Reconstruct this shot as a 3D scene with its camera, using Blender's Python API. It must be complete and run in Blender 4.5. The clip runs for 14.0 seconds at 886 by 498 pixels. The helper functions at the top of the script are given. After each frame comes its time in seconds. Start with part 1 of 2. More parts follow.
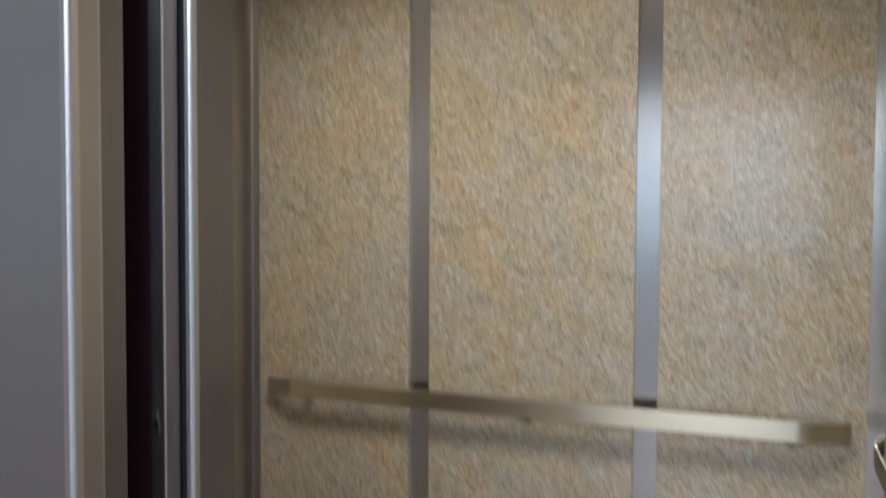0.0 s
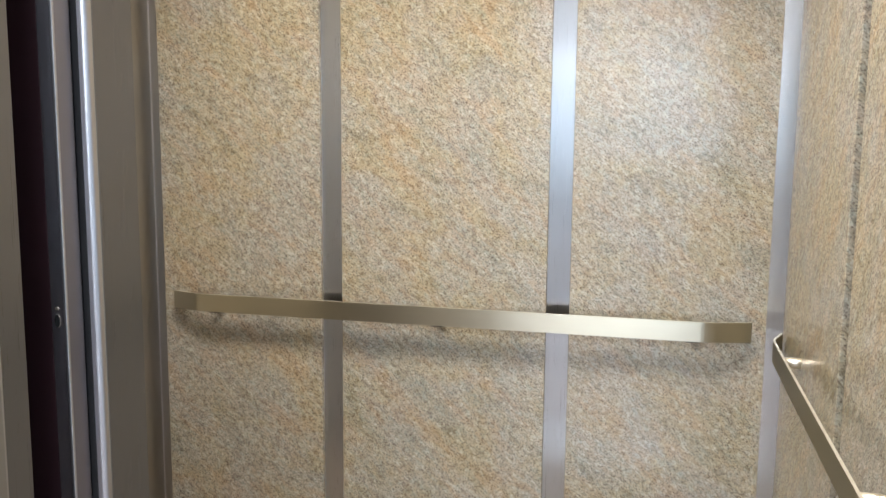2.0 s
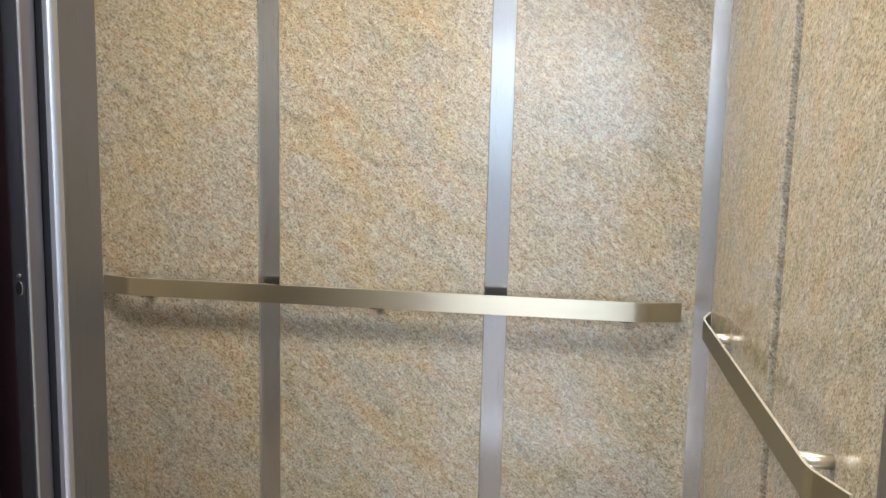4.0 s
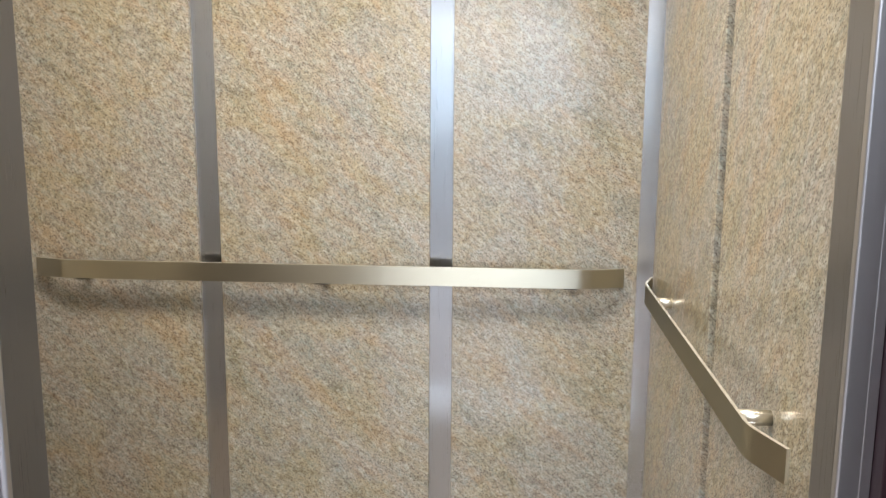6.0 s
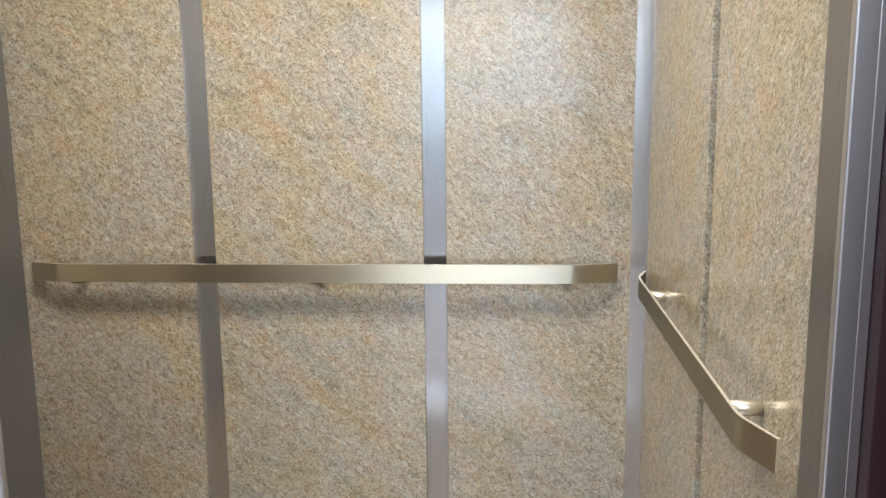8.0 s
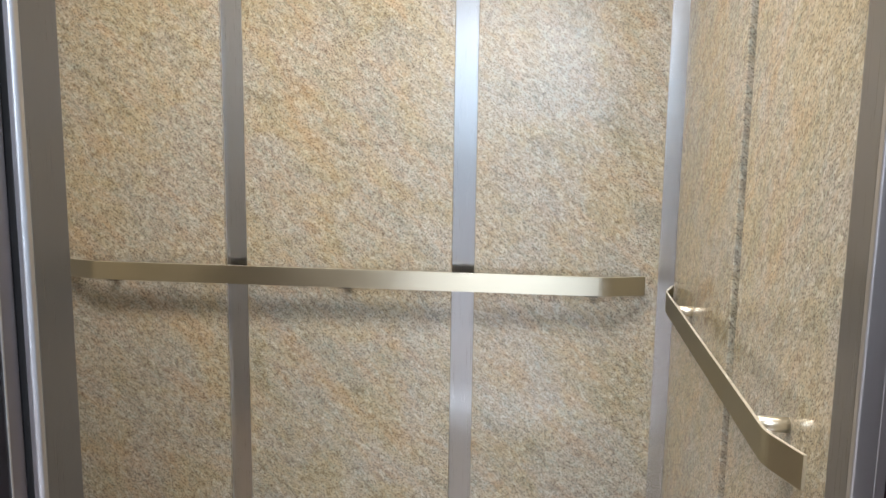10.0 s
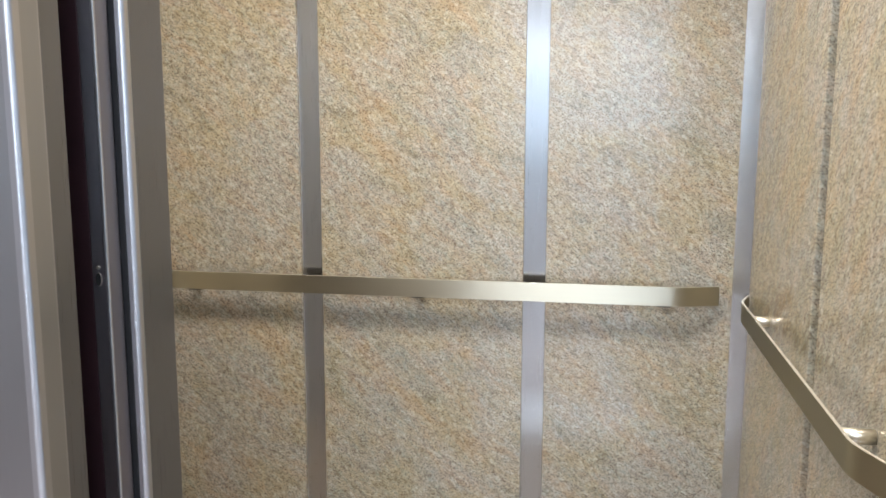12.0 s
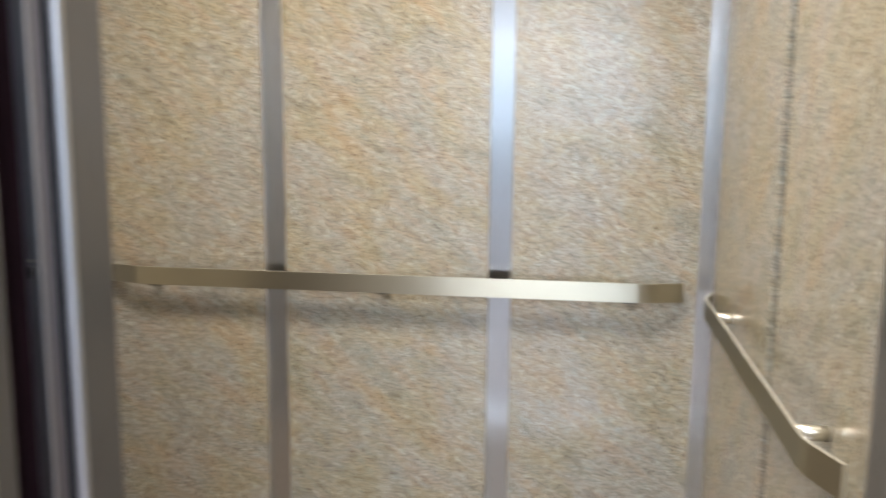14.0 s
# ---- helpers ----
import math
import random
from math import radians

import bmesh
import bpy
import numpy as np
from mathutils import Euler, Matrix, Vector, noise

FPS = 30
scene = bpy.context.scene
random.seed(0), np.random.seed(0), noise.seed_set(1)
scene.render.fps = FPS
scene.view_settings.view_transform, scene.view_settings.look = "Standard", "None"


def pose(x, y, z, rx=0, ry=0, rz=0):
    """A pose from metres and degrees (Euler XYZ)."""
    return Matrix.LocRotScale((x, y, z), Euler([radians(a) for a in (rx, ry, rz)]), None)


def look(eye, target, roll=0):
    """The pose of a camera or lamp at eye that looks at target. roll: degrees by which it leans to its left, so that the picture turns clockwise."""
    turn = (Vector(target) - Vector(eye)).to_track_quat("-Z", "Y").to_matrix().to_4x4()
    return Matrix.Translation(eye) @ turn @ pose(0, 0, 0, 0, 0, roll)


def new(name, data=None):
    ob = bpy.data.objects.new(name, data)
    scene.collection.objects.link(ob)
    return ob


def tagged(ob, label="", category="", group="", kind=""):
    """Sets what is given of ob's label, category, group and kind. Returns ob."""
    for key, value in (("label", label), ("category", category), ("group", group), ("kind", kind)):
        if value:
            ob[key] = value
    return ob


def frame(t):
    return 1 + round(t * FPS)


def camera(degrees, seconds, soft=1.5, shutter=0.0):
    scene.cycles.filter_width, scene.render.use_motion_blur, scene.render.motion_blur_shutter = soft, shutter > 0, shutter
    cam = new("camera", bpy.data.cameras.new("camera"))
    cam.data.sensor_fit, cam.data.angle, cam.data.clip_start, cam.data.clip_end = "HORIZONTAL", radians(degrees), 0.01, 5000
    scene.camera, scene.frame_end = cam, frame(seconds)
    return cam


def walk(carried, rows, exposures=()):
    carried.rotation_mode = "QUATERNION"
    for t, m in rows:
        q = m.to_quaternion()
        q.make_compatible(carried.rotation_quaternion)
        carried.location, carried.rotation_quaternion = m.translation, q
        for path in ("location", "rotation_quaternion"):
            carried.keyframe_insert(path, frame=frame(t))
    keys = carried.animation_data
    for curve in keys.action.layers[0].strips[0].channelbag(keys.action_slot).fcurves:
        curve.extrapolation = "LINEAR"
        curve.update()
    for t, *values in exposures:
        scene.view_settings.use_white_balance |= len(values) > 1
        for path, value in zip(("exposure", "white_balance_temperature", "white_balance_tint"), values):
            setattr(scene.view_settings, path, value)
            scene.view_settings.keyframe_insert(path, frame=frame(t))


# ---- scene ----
cam = camera(56.0, 14.0, shutter=0.5)
PATH = [
    (0, (0.555, -2.185, 1.39), (-0.131, -0.308, 1.306), 0.3),
    (0.1, (0.549, -2.183, 1.368), (-0.112, -0.302, 1.209), 0.85),
    (0.2, (0.548, -2.18, 1.349), (-0.092, -0.297, 1.144), 0.9),
    (0.3, (0.548, -2.175, 1.341), (-0.076, -0.29, 1.11), 0.5),
    (0.4, (0.537, -2.169, 1.342), (-0.065, -0.279, 1.091), 0.1),
    (0.5, (0.536, -2.171, 1.35), (-0.051, -0.278, 1.084), 0.2),
    (1, (0.526, -2.166, 1.347), (-0.019, -0.263, 1.066), 0.4),
    (1.5, (0.528, -2.162, 1.338), (0.034, -0.246, 1.048), -0.1),
    (2, (0.528, -2.159, 1.339), (0.06, -0.231, 1.081), 0.5),
    (2.5, (0.52, -2.155, 1.338), (0.053, -0.226, 1.084), 1.0),
    (3, (0.504, -2.158, 1.328), (0.122, -0.215, 1.054), 2.0),
    (3.2, (0.488, -2.168, 1.323), (0.203, -0.205, 1.065), 1.8),
    (5.3, (0.467, -2.196, 1.308), (0.211, -0.237, 0.994), 0.9),
    (5.5, (0.471, -2.192, 1.311), (0.272, -0.227, 0.992), 0.6),
    (6, (0.475, -2.181, 1.308), (0.335, -0.214, 0.976), 0.4),
    (6.5, (0.475, -2.181, 1.307), (0.331, -0.215, 0.969), 0.5),
    (7, (0.478, -2.185, 1.309), (0.337, -0.217, 0.982), 0.8),
    (7.5, (0.48, -2.186, 1.309), (0.338, -0.218, 0.984), 0.3),
    (8, (0.486, -2.187, 1.309), (0.351, -0.22, 0.971), -0.6),
    (8.2, (0.501, -2.188, 1.304), (0.344, -0.223, 0.962), -0.8),
    (10.5, (0.472, -2.215, 1.312), (0.28, -0.249, 1.002), 0.9),
    (11, (0.472, -2.228, 1.315), (0.29, -0.259, 1.015), 0.1),
    (11.5, (0.471, -2.243, 1.313), (0.271, -0.27, 1.055), -0.3),
    (12, (0.452, -2.237, 1.313), (0.113, -0.288, 1.02), 0.1),
    (12.5, (0.443, -2.232, 1.312), (0.099, -0.285, 1.015), -0.5),
    (13, (0.445, -2.228, 1.314), (0.147, -0.273, 1.015), -0.5),
    (13.5, (0.464, -2.226, 1.312), (0.206, -0.266, 1.007), 0.1),
    (13.9, (0.478, -2.218, 1.308), (0.174, -0.264, 1.01), 0.5),
    (13.96, (0.479, -2.217, 1.308), (0.177, -0.263, 1.01), 0.5),
    (14, (0.484, -2.212, 1.307), (0.197, -0.255, 1.007), 0.5),
]
walk(cam, [(t, look(eye, target, roll)) for t, eye, target, roll in PATH], exposures=[(0.0, -0.66, 6500, 10), (0.3, -0.46, 6500, 10), (0.6, -0.26, 6500, 10), (1.0, -0.04, 6500, 10), (11.0, -0.04, 6500, 10), (12.5, -0.05, 6350, 10), (14.0, -0.08, 6350, 10)])

# ---- light ----
world = bpy.data.worlds.new("world")
world.use_nodes = True
scene.world = world
world.node_tree.nodes["Background"].inputs[0].default_value = (0.6, 0.7, 0.8, 1)
world.node_tree.nodes["Background"].inputs[1].default_value = 0.02


def area_lamp(name, x, y, z, sx, sy, watts, colour, spread=180):
    data = bpy.data.lights.new(name, "AREA")
    data.shape, data.size, data.size_y = "RECTANGLE", sx, sy
    data.energy, data.color, data.spread = watts, colour, radians(spread)
    ob = new(name, data)
    ob.matrix_world = pose(x, y, z)
    return ob


WARM, COOL = (1.0, 0.90, 0.80), (0.82, 0.895, 1.0)
area_lamp("car_lamp", 0.0, -0.82, 2.425, 1.1, 0.32, 34.5, WARM, 142)
area_lamp("lobby_lamp", 0.30, -3.05, 2.42, 0.95, 0.95, 94, COOL)
area_lamp("lobby_lamp", 0.95, -9.3, 2.42, 3.2, 1.4, 222, COOL)


# ---- materials ----
def material(name, rough=0.5, metal=0.0, colour=(0.5, 0.5, 0.5)):
    m = bpy.data.materials.new(name)
    m.use_nodes = True
    b = m.node_tree.nodes["Principled BSDF"]
    b.inputs["Roughness"].default_value, b.inputs["Metallic"].default_value = rough, metal
    b.inputs["Base Color"].default_value = (*colour, 1)
    return m, m.node_tree, b


def node(tree, kind, **values):
    n = tree.nodes.new(kind)
    for key, v in values.items():
        n.inputs[key.replace("_", " ")].default_value = v
    return n


def ramp(tree, stops):
    n = tree.nodes.new("ShaderNodeValToRGB")
    els = n.color_ramp.elements
    while len(els) < len(stops):
        els.new(0.5)
    for e, (p, c) in zip(els, stops):
        e.position, e.color = p, (*c, 1)
    return n


def mix(tree, kind, factor, a, b):
    n = tree.nodes.new("ShaderNodeMix")
    n.data_type, n.blend_type = "RGBA", kind
    if isinstance(factor, (int, float)):
        n.inputs[0].default_value = factor
    else:
        tree.links.new(factor, n.inputs[0])
    for k, v in ((6, a), (7, b)):
        if isinstance(v, tuple):
            n.inputs[k].default_value = (*v, 1)
        else:
            tree.links.new(v, n.inputs[k])
    return n.outputs[2]


def laminate(name, sheen=0.165):
    """Granite-patterned high-pressure laminate: tan and grey clouds, diagonal flecks, dark and pale specks."""
    m, t, b = material(name, 0.3)
    b.inputs["IOR"].default_value = 1.82
    L = t.links.new
    pos = t.nodes.new("ShaderNodeTexCoord")
    info = t.nodes.new("ShaderNodeObjectInfo")
    sep = t.nodes.new("ShaderNodeSeparateXYZ")
    L(pos.outputs["Object"], sep.inputs[0])
    add = t.nodes.new("ShaderNodeMath")
    L(sep.outputs[0], add.inputs[0]), L(sep.outputs[1], add.inputs[1])
    shift = t.nodes.new("ShaderNodeMath")
    shift.operation = "MULTIPLY"
    shift.inputs[1].default_value = 37.0
    L(info.outputs["Random"], shift.inputs[0])
    flat = t.nodes.new("ShaderNodeCombineXYZ")
    L(add.outputs[0], flat.inputs[0]), L(sep.outputs[2], flat.inputs[1]), L(shift.outputs[0], flat.inputs[2])
    turned = t.nodes.new("ShaderNodeMapping")
    turned.inputs["Rotation"].default_value = (0, 0, radians(43))
    L(flat.outputs[0], turned.inputs[0])
    drawn = t.nodes.new("ShaderNodeMapping")
    drawn.inputs["Scale"].default_value = (1.0, 1.25, 1.0)
    L(turned.outputs[0], drawn.inputs[0])

    # short flecks lie along the slant
    fleck = t.nodes.new("ShaderNodeMapping")
    fleck.inputs["Scale"].default_value = (0.68, 1.18, 1.0)
    L(turned.outputs[0], fleck.inputs[0])

    def cloud(scale, detail, rough=0.55, warp=0.0, along=drawn):
        n = node(t, "ShaderNodeTexNoise", Scale=scale, Detail=detail, Roughness=rough, Distortion=warp)
        L(along.outputs[0], n.inputs["Vector"])
        return n.outputs["Fac"]

    def part_of(value, share):
        n = t.nodes.new("ShaderNodeMath")
        n.operation = "MULTIPLY"
        n.inputs[1].default_value = share
        L(value, n.inputs[0])
        return n.outputs[0]

    def cells(scale):
        n = node(t, "ShaderNodeTexVoronoi", Scale=scale)
        L(fleck.outputs[0], n.inputs["Vector"])
        one = t.nodes.new("ShaderNodeSeparateColor")
        L(n.outputs["Color"], one.inputs[0])
        return n.outputs["Distance"], one.outputs

    big = ramp(t, [(0.40, (0.43, 0.355, 0.20)), (0.5, (0.42, 0.375, 0.285)), (0.60, (0.395, 0.385, 0.35))])
    L(cloud(4.2, 4, 0.65, 0.5), big.inputs[0])
    mid = ramp(t, [(0.35, (0.26, 0.215, 0.165)), (0.45, (0.42, 0.355, 0.27)), (0.54, (0.465, 0.43, 0.355)), (0.65, (0.39, 0.40, 0.355))])
    L(cloud(46, 4, 0.65, 0.3), mid.inputs[0])
    c = mix(t, "MIX", 0.34, big.outputs[0], mid.outputs[0])
    # slanting veins: rusty pink and grey-green
    long = t.nodes.new("ShaderNodeMapping")
    long.inputs["Scale"].default_value = (0.42, 1.5, 1.0)
    L(turned.outputs[0], long.inputs[0])
    vein = node(t, "ShaderNodeTexNoise", Scale=12.0, Detail=6.0, Roughness=0.62, Distortion=0.6)
    L(long.outputs[0], vein.inputs["Vector"])
    tint = ramp(t, [(0.36, (0.76, 0.81, 0.80)), (0.46, (0.98, 1.0, 0.99)), (0.53, (1, 1, 1)), (0.63, (1.05, 0.925, 0.84))])
    L(vein.outputs["Fac"], tint.inputs[0])
    c = mix(t, "MULTIPLY", 1.0, c, tint.outputs[0])
    # flakes of several hues
    _, flake = cells(112.0)
    hue = ramp(t, [(0.0, (0.19, 0.15, 0.12)), (0.16, (0.36, 0.30, 0.23)), (0.38, (0.44, 0.365, 0.28)), (0.58, (0.49, 0.44, 0.36)), (0.78, (0.38, 0.39, 0.345)), (0.92, (0.62, 0.58, 0.50))])
    hue.color_ramp.interpolation = "CONSTANT"
    L(flake[0], hue.inputs[0])
    c = mix(t, "MIX", 0.34, c, hue.outputs[0])
    rust = ramp(t, [(0.6, (0, 0, 0)), (0.72, (1, 1, 1))])
    L(cloud(24, 3, 0.6), rust.inputs[0])
    c = mix(t, "MIX", part_of(rust.outputs[0], 0.08), c, (0.44, 0.26, 0.15))
    grain = ramp(t, [(0.36, (0.36, 0.335, 0.31)), (0.44, (0.77, 0.76, 0.75)), (0.50, (0.98, 1, 1)), (0.58, (1.08, 1.10, 1.09)), (0.68, (1.34, 1.36, 1.33))])
    L(cloud(265, 3, 0.75, 0.4, fleck), grain.inputs[0])
    c = mix(t, "MULTIPLY", 1.0, c, grain.outputs[0])
    # small dark specks
    far_off, chance = cells(215.0)
    dot = ramp(t, [(0.24, (1, 1, 1)), (0.40, (0, 0, 0))])
    L(far_off, dot.inputs[0])
    pick = ramp(t, [(0.60, (0, 0, 0)), (0.70, (1, 1, 1))])
    L(chance[0], pick.inputs[0])
    both = t.nodes.new("ShaderNodeMath")
    both.operation = "MULTIPLY"
    L(dot.outputs[0], both.inputs[0]), L(pick.outputs[0], both.inputs[1])
    c = mix(t, "MIX", part_of(both.outputs[0], 0.73), c, (0.085, 0.062, 0.045))
    L(c, b.inputs["Base Color"])
    gloss = ramp(t, [(0.3, (sheen,) * 3), (0.7, (sheen + 0.035,) * 3)])
    L(cloud(60, 3), gloss.inputs[0])
    L(gloss.outputs[0], b.inputs["Roughness"])
    bump = node(t, "ShaderNodeBump", Strength=0.02, Distance=0.0004)
    L(cloud(150, 3, 0.7), bump.inputs["Height"])
    L(bump.outputs[0], b.inputs["Normal"])
    return m


def brushed(name, colour, rough, across, aniso=0.92, edge=(0.8, 0.8, 0.8)):
    """Brushed steel; across: scale of the brush lines in the directions x, y, z."""
    m, t, b = material(name, rough, 1.0, colour)
    L = t.links.new
    pos = t.nodes.new("ShaderNodeTexCoord")
    mp = t.nodes.new("ShaderNodeMapping")
    mp.inputs["Scale"].default_value = across
    L(pos.outputs["Object"], mp.inputs[0])
    fine = node(t, "ShaderNodeTexNoise", Scale=1.0, Detail=4.0, Roughness=0.7)
    L(mp.outputs[0], fine.inputs["Vector"])
    broad = node(t, "ShaderNodeTexNoise", Scale=3.0, Detail=3.0)
    L(pos.outputs["Object"], broad.inputs["Vector"])
    r = ramp(t, [(0.25, (rough * 0.96,) * 3), (0.75, (rough * 1.05,) * 3)])
    L(fine.outputs["Fac"], r.inputs[0])
    L(r.outputs[0], b.inputs["Roughness"])
    tone = ramp(t, [(0.3, tuple(v * 0.97 for v in colour)), (0.7, tuple(min(1, v * 1.03) for v in colour))])
    mid = t.nodes.new("ShaderNodeMath")
    mid.operation = "MULTIPLY_ADD"
    mid.inputs[1].default_value = 0.5
    half = t.nodes.new("ShaderNodeMath")
    half.operation = "MULTIPLY"
    half.inputs[1].default_value = 0.5
    L(broad.outputs["Fac"], half.inputs[0]), L(fine.outputs["Fac"], mid.inputs[0]), L(half.outputs[0], mid.inputs[2])
    L(mid.outputs[0], tone.inputs[0])
    L(tone.outputs[0], b.inputs["Base Color"])
    tan = t.nodes.new("ShaderNodeTangent")
    tan.direction_type, tan.uv_map = "UV_MAP", "brush"
    L(tan.outputs[0], b.inputs["Tangent"])
    b.inputs["Anisotropic"].default_value = aniso
    b.inputs["Specular Tint"].default_value = (*edge, 1)
    return m


def painted(name, colour, rough, scale=8.0, spread=0.08, bumpy=0.1):
    m, t, b = material(name, rough)
    L = t.links.new
    pos = t.nodes.new("ShaderNodeTexCoord")
    n = node(t, "ShaderNodeTexNoise", Scale=scale, Detail=6.0, Roughness=0.6)
    L(pos.outputs["Object"], n.inputs["Vector"])
    r = ramp(t, [(0.3, tuple(v * (1 - spread) for v in colour)), (0.7, tuple(min(1, v * (1 + spread)) for v in colour))])
    L(n.outputs["Fac"], r.inputs[0])
    L(r.outputs[0], b.inputs["Base Color"])
    f = node(t, "ShaderNodeTexNoise", Scale=scale * 30, Detail=3.0)
    L(pos.outputs["Object"], f.inputs["Vector"])
    bump = node(t, "ShaderNodeBump", Strength=bumpy, Distance=0.001)
    L(f.outputs["Fac"], bump.inputs["Height"])
    L(bump.outputs[0], b.inputs["Normal"])
    return m


STEEL = (0.74, 0.75, 0.765)
granite = laminate("granite_laminate")
steel = brushed("brushed_steel", STEEL, 0.28, (700, 700, 6))
# steel darkened in its colour, for the dimmer left side of the entrance
steel_shaded = brushed("brushed_steel_shaded", (0.30, 0.30, 0.313), 0.28, (700, 700, 6), 0.85)
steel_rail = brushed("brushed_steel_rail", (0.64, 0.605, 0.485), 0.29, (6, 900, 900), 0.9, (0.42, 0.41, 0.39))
steel_peg = brushed("satin_steel", (0.90, 0.85, 0.72), 0.36, (300, 300, 300), 0.0)
steel_door = brushed("brushed_steel_door_edge", (0.37, 0.345, 0.365), 0.33, (700, 700, 6))
# the return steel again, lightened for the brighter right side
steel_return_lit = brushed("brushed_steel_return_lit", (0.47, 0.47, 0.485), 0.28, (700, 700, 6), 0.85)
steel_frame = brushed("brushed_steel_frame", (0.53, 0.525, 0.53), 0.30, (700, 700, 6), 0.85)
# corner post steel twice: lighter for bright reflections at right, darker at left
steel_corner_lit = brushed("lit_steel_corner", (0.94, 0.955, 0.97), 0.26, (2200, 2200, 3))
steel_post_shaded = brushed("shaded_steel_post", (0.53, 0.51, 0.48), 0.34, (700, 700, 6), 0.6)
steel_top = brushed("pale_steel_edge", (0.88, 0.85, 0.74), 0.52, (300, 300, 300), 0.0)
steel_edge = brushed("bright_steel_edge", (0.68, 0.67, 0.685), 0.36, (700, 700, 6), 0.0)
maroon = painted("maroon_paint", (0.036, 0.015, 0.020), 0.45, 10, 0.15)
rubber = painted("black_rubber", (0.005, 0.005, 0.006), 0.75, 20, 0.2)
hole_black = painted("dark_slot", (0.004, 0.004, 0.004), 0.8, 20, 0.2)
lobby_dark = painted("lobby_grey_paint", (0.27, 0.235, 0.215), 0.6, 3, 0.06)
plaster = painted("lobby_plaster", (0.66, 0.76, 0.83), 0.7, 3, 0.04)
ceiling_white = painted("ceiling_white", (0.8, 0.79, 0.76), 0.7, 4, 0.03)
dado_paint = painted("dado_blue_grey_paint", (0.27, 0.275, 0.29), 0.5, 5, 0.08)
# near-black: the shade in the gap behind the bar, put into colour
shaded_back = painted("shaded_rail_back", (0.07, 0.06, 0.045), 0.55, 30, 0.2)
car_floor = painted("car_floor_vinyl", (0.16, 0.13, 0.10), 0.45, 14, 0.25)
lobby_floor = painted("lobby_floor_tile", (0.38, 0.32, 0.30), 0.36, 9, 0.2)


# ---- mesh helpers ----
def finish(name, bm, mat, parent=None, label="", upright=True, smooth=False):
    """Links bm as one mesh object. The uv layer 'brush' gives the direction across the brush lines."""
    bmesh.ops.recalc_face_normals(bm, faces=bm.faces)
    uv = bm.loops.layers.uv.new("brush")
    for f in bm.faces:
        f.smooth = smooth
        for lp in f.loops:
            x, y, z = lp.vert.co
            lp[uv].uv = (x + 0.83 * y, z) if upright else (z + 0.6 * y, x)
    me = bpy.data.meshes.new(name)
    bm.to_mesh(me)
    bm.free()
    me.materials.append(mat)
    ob = new(name, me)
    ob.parent = parent
    if label:
        tagged(ob, label)
    return ob


part = finish


def box(lo, hi, bevel=0.0, segments=2, bm=None):
    bm = bm or bmesh.new()
    made = bmesh.ops.create_cube(bm, size=1.0)["verts"]
    for v in made:
        v.co = Vector([(a + b) / 2 + c * (b - a) for a, b, c in zip(lo, hi, v.co)])
    if bevel:
        edges = list({e for v in made for e in v.link_edges})
        bmesh.ops.bevel(bm, geom=edges, offset=bevel, segments=segments, profile=0.5, affect="EDGES")
    return bm


def structure(name, lo, hi, mat, label, category, bevel=0.0):
    return tagged(finish(name, box(lo, hi, bevel), mat), label, category, kind="structure")


def column(profile, z0, z1):
    """An upright bar of the plan outline given."""
    bm = bmesh.new()
    f = bm.faces.new([bm.verts.new((x, y, z0)) for x, y in profile])
    up = bmesh.ops.extrude_face_region(bm, geom=[f])["geom"]
    bmesh.ops.translate(bm, vec=(0, 0, z1 - z0), verts=[v for v in up if isinstance(v, bmesh.types.BMVert)])
    return bm


def empty(name, at=(0, 0, 0)):
    ob = new(name)
    ob.location = at
    ob.empty_display_size = 0.1
    return ob


# ---- the car ----
HW, DEPTH, TOP, OPEN = 0.856, 1.30, 2.44, 2.03      # half width and depth between panel faces, heights
T = 0.019                                           # panel thickness
XL, XR = -0.057, 0.815                              # sides of the entrance
SH = HW + T

wall_back = structure("wall_back", (-SH - 0.03, T, 0), (SH + 0.03, T + 0.03, TOP), steel, "brushed steel back wall behind granite-patterned panels", "wall")
wall_right = structure("wall_right", (SH, -DEPTH - 0.06, 0), (SH + 0.03, T, TOP), steel, "brushed steel side wall behind granite-patterned panels", "wall")
wall_left = structure("wall_left", (-SH - 0.03, -DEPTH - 0.06, 0), (-SH, T, TOP), steel, "brushed steel side wall behind granite-patterned panels", "wall")
structure("floor", (-SH - 0.03, -DEPTH - 0.06, -0.05), (SH + 0.03, T + 0.03, 0), car_floor, "dark speckled vinyl lift floor", "floor")
structure("ceiling", (-SH - 0.03, -DEPTH - 0.06, TOP), (SH + 0.03, T + 0.03, TOP + 0.04), ceiling_white, "plain off-white lift ceiling", "ceiling")


def wall_panel(parent, lo, hi):
    return part("panel", box(lo, hi, 0.0012, 1), granite, parent)


Z0, Z1 = 0.10, 2.40
for a, b in ((-0.838, -0.347), (-0.285, 0.284), (0.345, 0.831)):
    wall_panel(wall_back, (a, 0.0, Z0), (b, T - 0.001, Z1))
for a, b in ((-0.667, -0.095), (-1.285, -0.716)):
    wall_panel(wall_right, (HW, a, Z0), (SH - 0.001, b, Z1))
for a, b in ((-0.667, -0.115), (-1.285, -0.716)):
    wall_panel(wall_left, (-SH + 0.001, a, Z0), (-HW, b - 0.015, Z1))

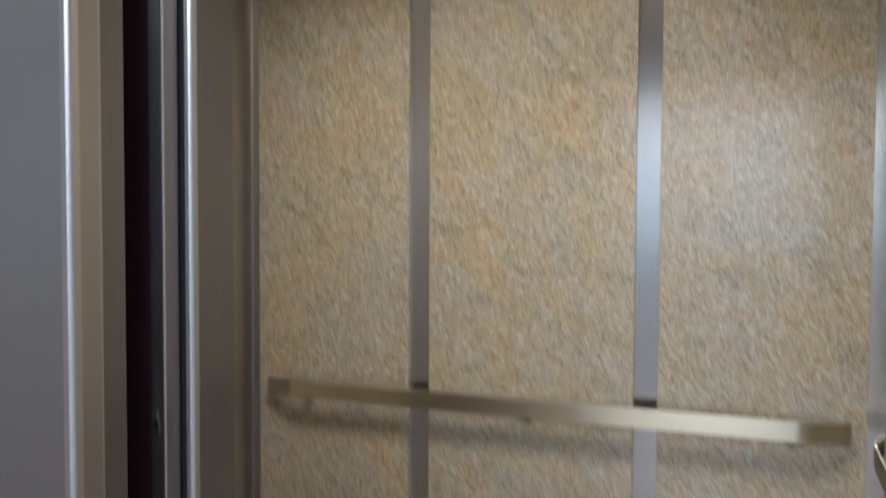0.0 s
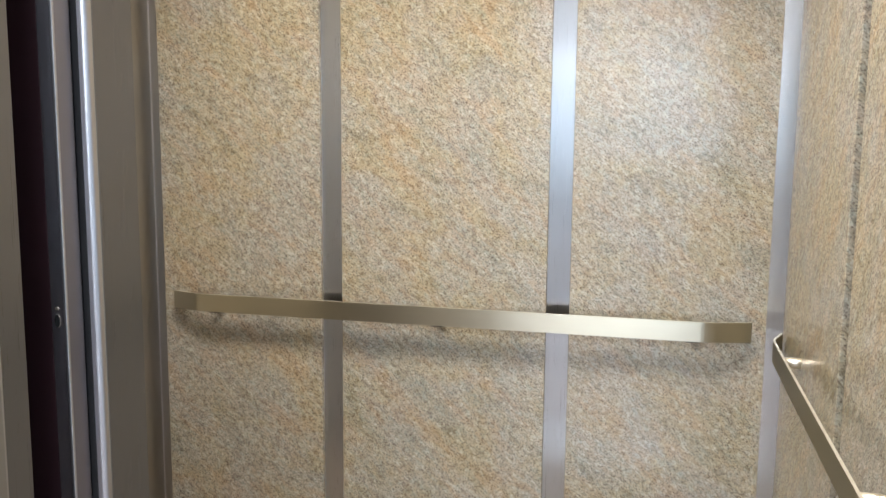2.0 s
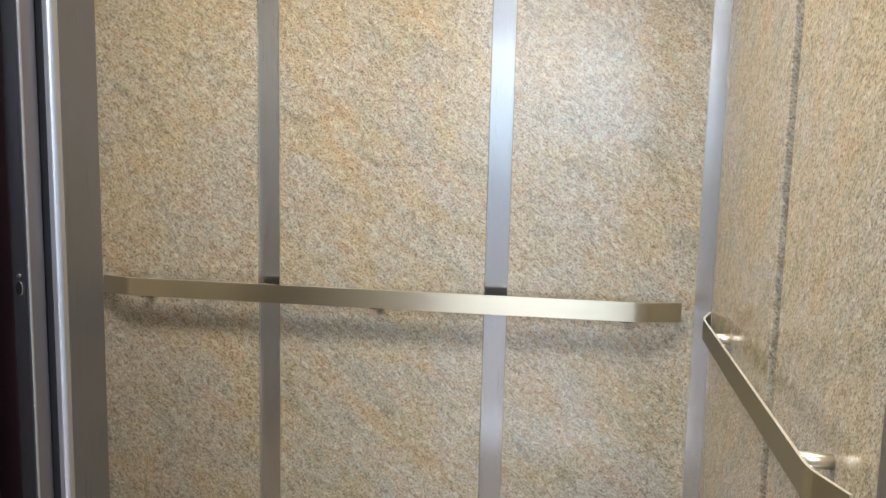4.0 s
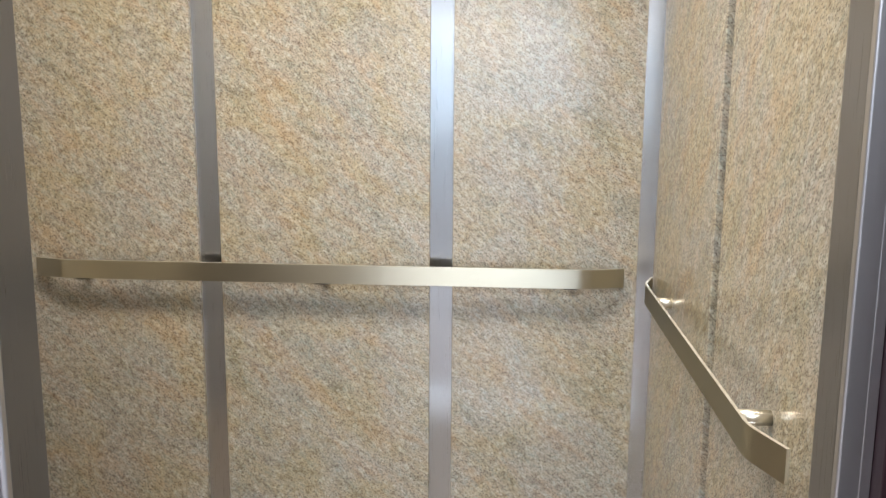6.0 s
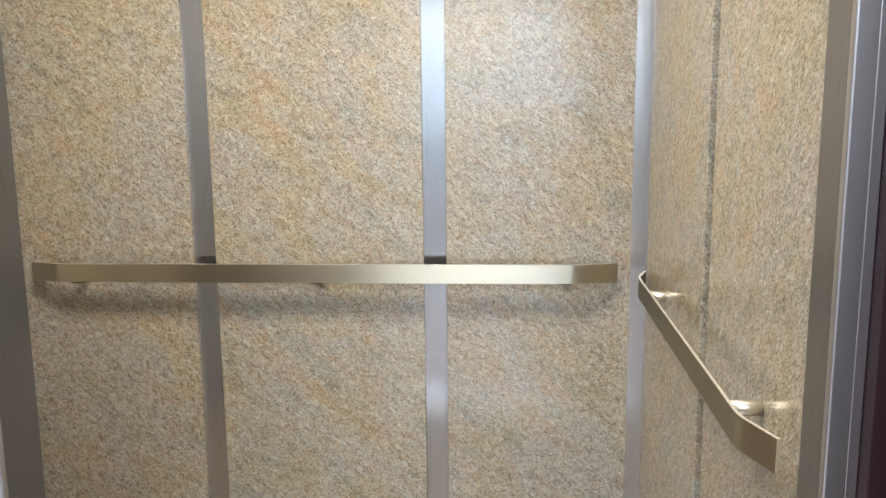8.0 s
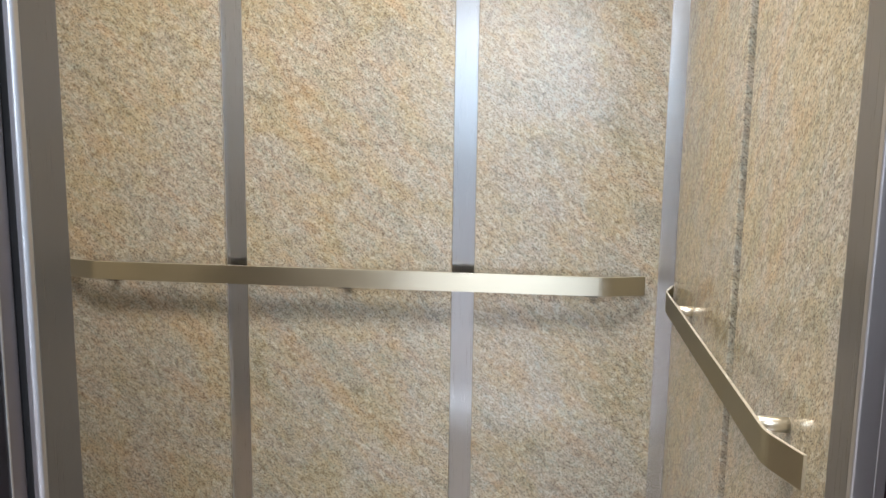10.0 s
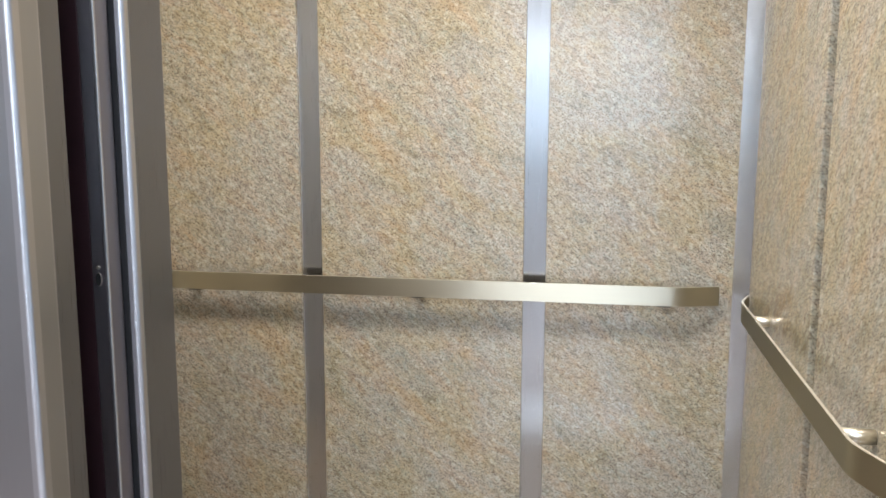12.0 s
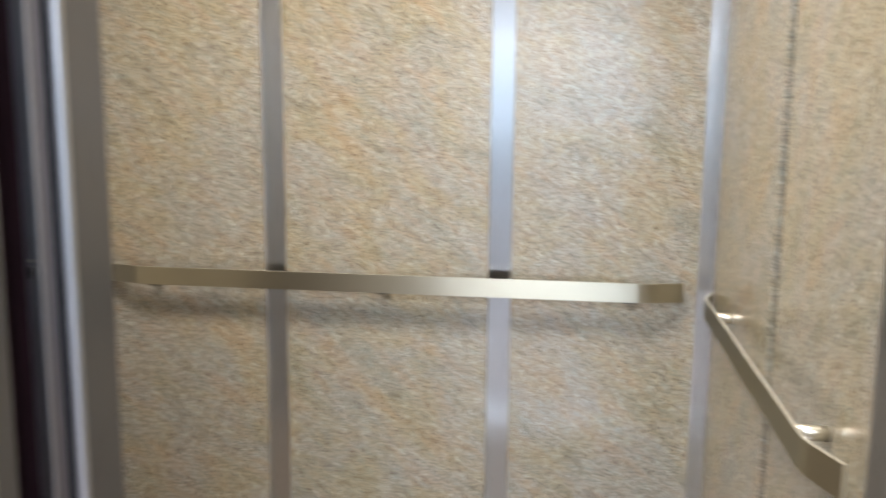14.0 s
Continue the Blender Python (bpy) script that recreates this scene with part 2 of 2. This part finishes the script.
# folded corner post between the back wall and the left side wall
post = [(-SH + 0.001, -0.112), (-SH + 0.004, -0.112), (-SH + 0.004, T - 0.004), (-0.840, T - 0.004), (-0.840, T - 0.001), (-SH + 0.001, T - 0.001)]
part("corner_post", column(post, 0.0, TOP), steel_post_shaded, wall_left, "brushed steel corner post, toned darker for its dark reflections")
part("corner_bead", box((-SH + 0.0041, T - 0.0085, 0.0), (-SH + 0.0066, T - 0.0041, TOP), 0.0008, 1), steel_edge, wall_left, "thin bright steel bead")
# right corner post, its reflected brightness put into the lighter steel
post = [(SH - 0.001, -0.0935), (SH - 0.004, -0.0935), (SH - 0.004, T - 0.004), (0.8325, T - 0.004), (0.8325, T - 0.001), (SH - 0.001, T - 0.001)]
part("corner_post", column(post, 0.0, TOP), steel_corner_lit, wall_right, "brushed steel corner post, toned lighter for its reflected light")


# ---- handrails ----
def rail_path(length, front, back, ret, thick, arc=0.022):
    """Plan outline of a flat bar along x whose ends bend back to the wall at y = 0."""
    half = length / 2
    bend = Vector((half - ret, -front))
    end = Vector((half, -back))
    a = bend - Vector((arc, 0))
    d = (end - bend).normalized()
    c = bend + d * arc
    curve = [a.lerp(bend, s).lerp(bend.lerp(c, s), s) for s in (0, 0.2, 0.4, 0.6, 0.8, 1)]
    right = curve + [end]
    left = [Vector((-q.x, q.y)) for q in reversed(right)]
    centre = left + right
    inner = []
    for k, q in enumerate(centre):
        p0, p1 = centre[max(k - 1, 0)], centre[min(k + 1, len(centre) - 1)]
        tdir = (p1 - p0).normalized()
        inner.append(q + Vector((-tdir.y, tdir.x)) * thick)
    return centre + inner[::-1], len(centre)


def handrail(length, front, back, ret, pegs, label, m, H=0.050, drop=0.023, saddle=False):
    """Flat brushed bar on round stand-offs; made along x with the wall at y = 0 and its top at z = 0."""
    root = empty("handrail")
    THICK = 0.005
    outline, n = rail_path(length, front, back, ret, THICK)
    bm = bmesh.new()
    lo = [bm.verts.new((p.x, p.y, -H)) for p in outline]
    hi = [bm.verts.new((p.x, p.y, 0)) for p in outline]
    k = len(outline)
    for i in range(n - 1):
        j = k - 1 - i
        bm.faces.new((hi[i], hi[i + 1], hi[j - 1], hi[j]))
        bm.faces.new((lo[j], lo[j - 1], lo[i + 1], lo[i]))
    for i in range(k):
        j = (i + 1) % k
        bm.faces.new((lo[i], lo[j], hi[j], hi[i]))
    sharp = [e for e in bm.edges if len(e.link_faces) == 2 and e.calc_face_angle(0) > 1.2]
    bmesh.ops.bevel(bm, geom=sharp, offset=0.0017, segments=2, profile=0.5, affect="EDGES")
    bar = finish("bar", bm, steel_rail, root, upright=False, smooth=False)
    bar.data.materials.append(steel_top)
    # second slot: gap shade painted on the rear rail's wall side
    bar.data.materials.append(shaded_back)
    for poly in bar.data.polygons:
        # faces turned up, down or endwise take the paler, rougher steel
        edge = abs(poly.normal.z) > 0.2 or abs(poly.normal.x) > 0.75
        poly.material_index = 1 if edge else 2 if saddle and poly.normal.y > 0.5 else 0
    for x in pegs:
        bm = bmesh.new()
        bmesh.ops.create_cone(bm, cap_ends=True, segments=24, radius1=0.0112, radius2=0.0112, depth=front - THICK,
                              matrix=Matrix.Translation((x, -(front - THICK) / 2, -drop)) @ Matrix.Rotation(radians(90), 4, "X"))
        for f in bm.faces:
            f.smooth = len(f.verts) == 4
        peg = finish("standoff", bm, steel_peg, root, "round satin steel stand-off", smooth=True)
        for poly in peg.data.polygons:
            poly.use_smooth = len(poly.vertices) == 4
        if saddle:
            part("saddle", box((x - 0.017, -front + THICK + 0.0004, -H - 0.004), (x + 0.017, -front + THICK + 0.006, -0.024), 0.0012, 2), shaded_back, root, "small dark saddle plate")
    root.matrix_world = m
    return tagged(root, label, "handrail", "lift handrails")


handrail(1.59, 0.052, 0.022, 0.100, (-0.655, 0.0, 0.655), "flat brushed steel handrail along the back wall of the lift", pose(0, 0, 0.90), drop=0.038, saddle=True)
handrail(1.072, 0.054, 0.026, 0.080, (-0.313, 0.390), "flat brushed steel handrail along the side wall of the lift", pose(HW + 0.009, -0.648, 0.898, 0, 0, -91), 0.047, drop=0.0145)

# ---- the entrance, lift side ----
JI, JF = -1.285, -1.357


def rounded(x0, x1, y0, y1, side, r, steps=6):
    """Outline of a column from (x0, y0) to (x1, y1), rounded at the front corner that faces the entrance (side -1: at x0, 1: at x1)."""
    pts = [(x0, y1), (x1, y1), (x1, y0), (x0, y0)]
    out = []
    for x, y in pts:
        if y == y0 and x == (x1 if side > 0 else x0):
            cx, cy = x - side * r, y + r
            angles = [k / steps * 90 for k in range(steps + 1)]
            arc = [(cx + side * r * math.cos(radians(q)), cy - r * math.sin(radians(q))) for q in angles]
            out += arc if side > 0 else arc[::-1]
        else:
            out.append((x, y))
    return out


front = empty("wall_front")
tagged(front, "brushed steel front return wall of the lift round its entrance", "wall", kind="structure")
# left return and transom toned darker than the right, to match the light
part("return_panel", column(rounded(-SH, XL, JF, JI, 1, 0.003), 0, TOP), steel_shaded, front)
part("return_panel", column(rounded(XR, SH, JF, -DEPTH, -1, 0.003), 0, TOP), steel_return_lit, front)
part("transom", box((XL, JF, OPEN), (XR, JI, TOP), 0.002), steel_shaded, front)
part("edge_trim", column(rounded(XL - 0.0105, XL, JF - 0.010, JF, 1, 0.0070), 0, OPEN), steel_edge, front, "bright rounded steel edge trim")
part("edge_trim", column(rounded(XR, XR + 0.022, JF - 0.010, JF, -1, 0.003), 0, OPEN), steel_edge, front, "bright rounded steel edge trim")
part("edge_trim", column(rounded(XR + 0.0225, XR + 0.034, JF - 0.008, JF, -1, 0.002), 0, OPEN), steel_edge, front)
part("strike_channel", box((XR + 0.035, JF - 0.030, 0), (SH + 0.03, JF, OPEN), 0.001), maroon, front, "dark maroon strike channel")

car_door = empty("lift_car_door")
tagged(car_door, "open sliding lift car door with a steel leading edge", "door")
DX = -0.074
part("door_panel", box((-0.98, -1.396, 0.01), (DX - 0.020, -1.371, OPEN + 0.02), 0.001), maroon, car_door, "dark maroon painted door panel")
part("leading_edge", box((DX - 0.019, -1.398, 0.01), (DX, -1.370, OPEN + 0.02), 0.0012), steel_door, car_door, "brushed steel leading edge")
part("corner_bead", box((DX - 0.002, -1.4005, 0.01), (DX + 0.0022, -1.3965, OPEN + 0.02), 0.0012, 3), steel_edge, car_door)
part("rubber_seal", box((DX - 0.05, -1.3665, 0.01), (XL - 0.011, -1.3585, OPEN), 0.001), rubber, car_door, "black rubber running seal")

# ---- the entrance, landing side ----
landing_door = empty("landing_door")
tagged(landing_door, "open sliding brushed steel landing door", "door")
part("door_panel", box((-0.98, -1.512, 0.01), (-0.0645, -1.471, OPEN + 0.02), 0.0015), steel_shaded, landing_door)
part("corner_bead", box((-0.0665, -1.5150, 0.01), (-0.0580, -1.5115, OPEN + 0.02), 0.0012, 3), steel_edge, landing_door)

frame_l = empty("door_frame")
tagged(frame_l, "brushed steel landing door frame with rounded bright edge", "door frame", kind="structure")
part("jamb", column(rounded(-0.19, -0.0565, -1.552, -1.516, 1, 0.002), 0, OPEN), steel_frame, frame_l)
part("jamb", column(rounded(0.825, 0.955, -1.552, -1.516, -1, 0.002), 0, OPEN), steel_frame, frame_l)
part("edge_trim", column(rounded(-0.0650, -0.0540, -1.558, -1.545, 1, 0.0060), 0, OPEN), steel_edge, frame_l, "bright rounded steel edge trim")
part("edge_trim", column(rounded(0.8225, 0.8335, -1.558, -1.545, -1, 0.0060), 0, OPEN), steel_edge, frame_l, "bright rounded steel edge trim")
part("reveal", box((-0.0690, -1.5528, 0), (-0.0653, -1.5510, OPEN), 0.0), hole_black, frame_l, "dark narrow reveal beside the edge trim")
part("reveal", box((0.8338, -1.5528, 0), (0.8368, -1.5510, OPEN), 0.0), hole_black, frame_l, "dark narrow reveal beside the edge trim")
part("head", box((-0.19, -1.556, OPEN), (0.955, -1.516, OPEN + 0.12), 0.002), steel, frame_l)

# ---- hoistway and lobby, closing the place ----
YF = -10.5
structure("sill", (-1.0, -1.60, -0.05), (1.0, -1.365, 0.0), steel, "grooved metal lift door sill", "sill")
structure("wall_lobby_1", (-1.7, -1.545, 0), (-0.19, -1.516, 2.45), plaster, "plain pale blue-grey lobby wall beside the lift", "wall")
structure("wall_lobby_2", (0.955, -1.545, 0), (2.6, -1.516, 2.45), plaster, "plain pale blue-grey lobby wall beside the lift", "wall")
structure("wall_lobby_3", (-0.19, -1.545, OPEN + 0.12), (0.955, -1.516, 2.45), plaster, "plain pale blue-grey lobby wall above the lift", "wall")
structure("wall_lobby_4", (-1.75, YF, 0), (-1.7, -1.516, 2.45), lobby_dark, "plain grey lobby wall", "wall")
structure("wall_lobby_5", (2.6, YF, 0), (2.65, -1.516, 2.45), plaster, "plain pale blue-grey lobby wall", "wall")
structure("wall_lobby_6", (-1.75, YF - 0.05, 0), (2.65, YF, 2.45), plaster, "plain pale blue-grey lobby wall", "wall")
structure("dado_lobby", (-1.70, YF, 0.28), (2.6, YF + 0.02, 0.86), dado_paint, "dull blue-grey dado band along the lobby wall", "trim", 0.003)
structure("floor_lobby", (-1.75, YF - 0.05, -0.06), (2.65, -1.60, 0), lobby_floor, "plain brown lobby floor", "floor")
structure("ceiling_lobby", (-1.75, YF - 0.05, 2.45), (2.65, -1.516, 2.5), ceiling_white, "plain white lobby ceiling", "ceiling")
structure("wall_hoistway_1", (-1.05, -1.516, 0), (-1.0, -1.36, 2.4), maroon, "dark hoistway side", "wall")
structure("wall_hoistway_2", (0.92, -1.516, 0), (0.97, -1.36, 2.4), maroon, "dark hoistway side", "wall")
structure("ceiling_hoistway", (-1.05, -1.516, 2.40), (0.97, -1.36, 2.44), maroon, "dark hoistway head", "ceiling")

# ---- small details ----
slot = empty("latch_slot", (-0.085, -1.3985, 1.142))
tagged(slot, "small dark latch slot in the steel door edge", "slot")
bm = bmesh.new()
bmesh.ops.create_cone(bm, cap_ends=True, segments=20, radius1=0.0033, radius2=0.0033, depth=0.0015, matrix=Matrix.Diagonal((1, 1, 2.2, 1)) @ Matrix.Rotation(radians(90), 4, "X"))
part("opening", bm, hole_black, slot)
bm = bmesh.new()
bmesh.ops.create_cone(bm, cap_ends=True, segments=20, radius1=0.0038, radius2=0.0035, depth=0.0009, matrix=Matrix.Diagonal((1, 1, 2.0, 1)) @ Matrix.Rotation(radians(90), 4, "X"))
part("rim", bm, steel_peg, slot, "thin bright slot rim")
bm = bmesh.new()
bmesh.ops.create_cone(bm, cap_ends=True, segments=16, radius1=0.0022, radius2=0.0018, depth=0.002, matrix=Matrix.Translation((0, 0, 0.0135)) @ Matrix.Rotation(radians(90), 4, "X"))
part("screw", bm, steel_peg, slot, "small steel screw head")
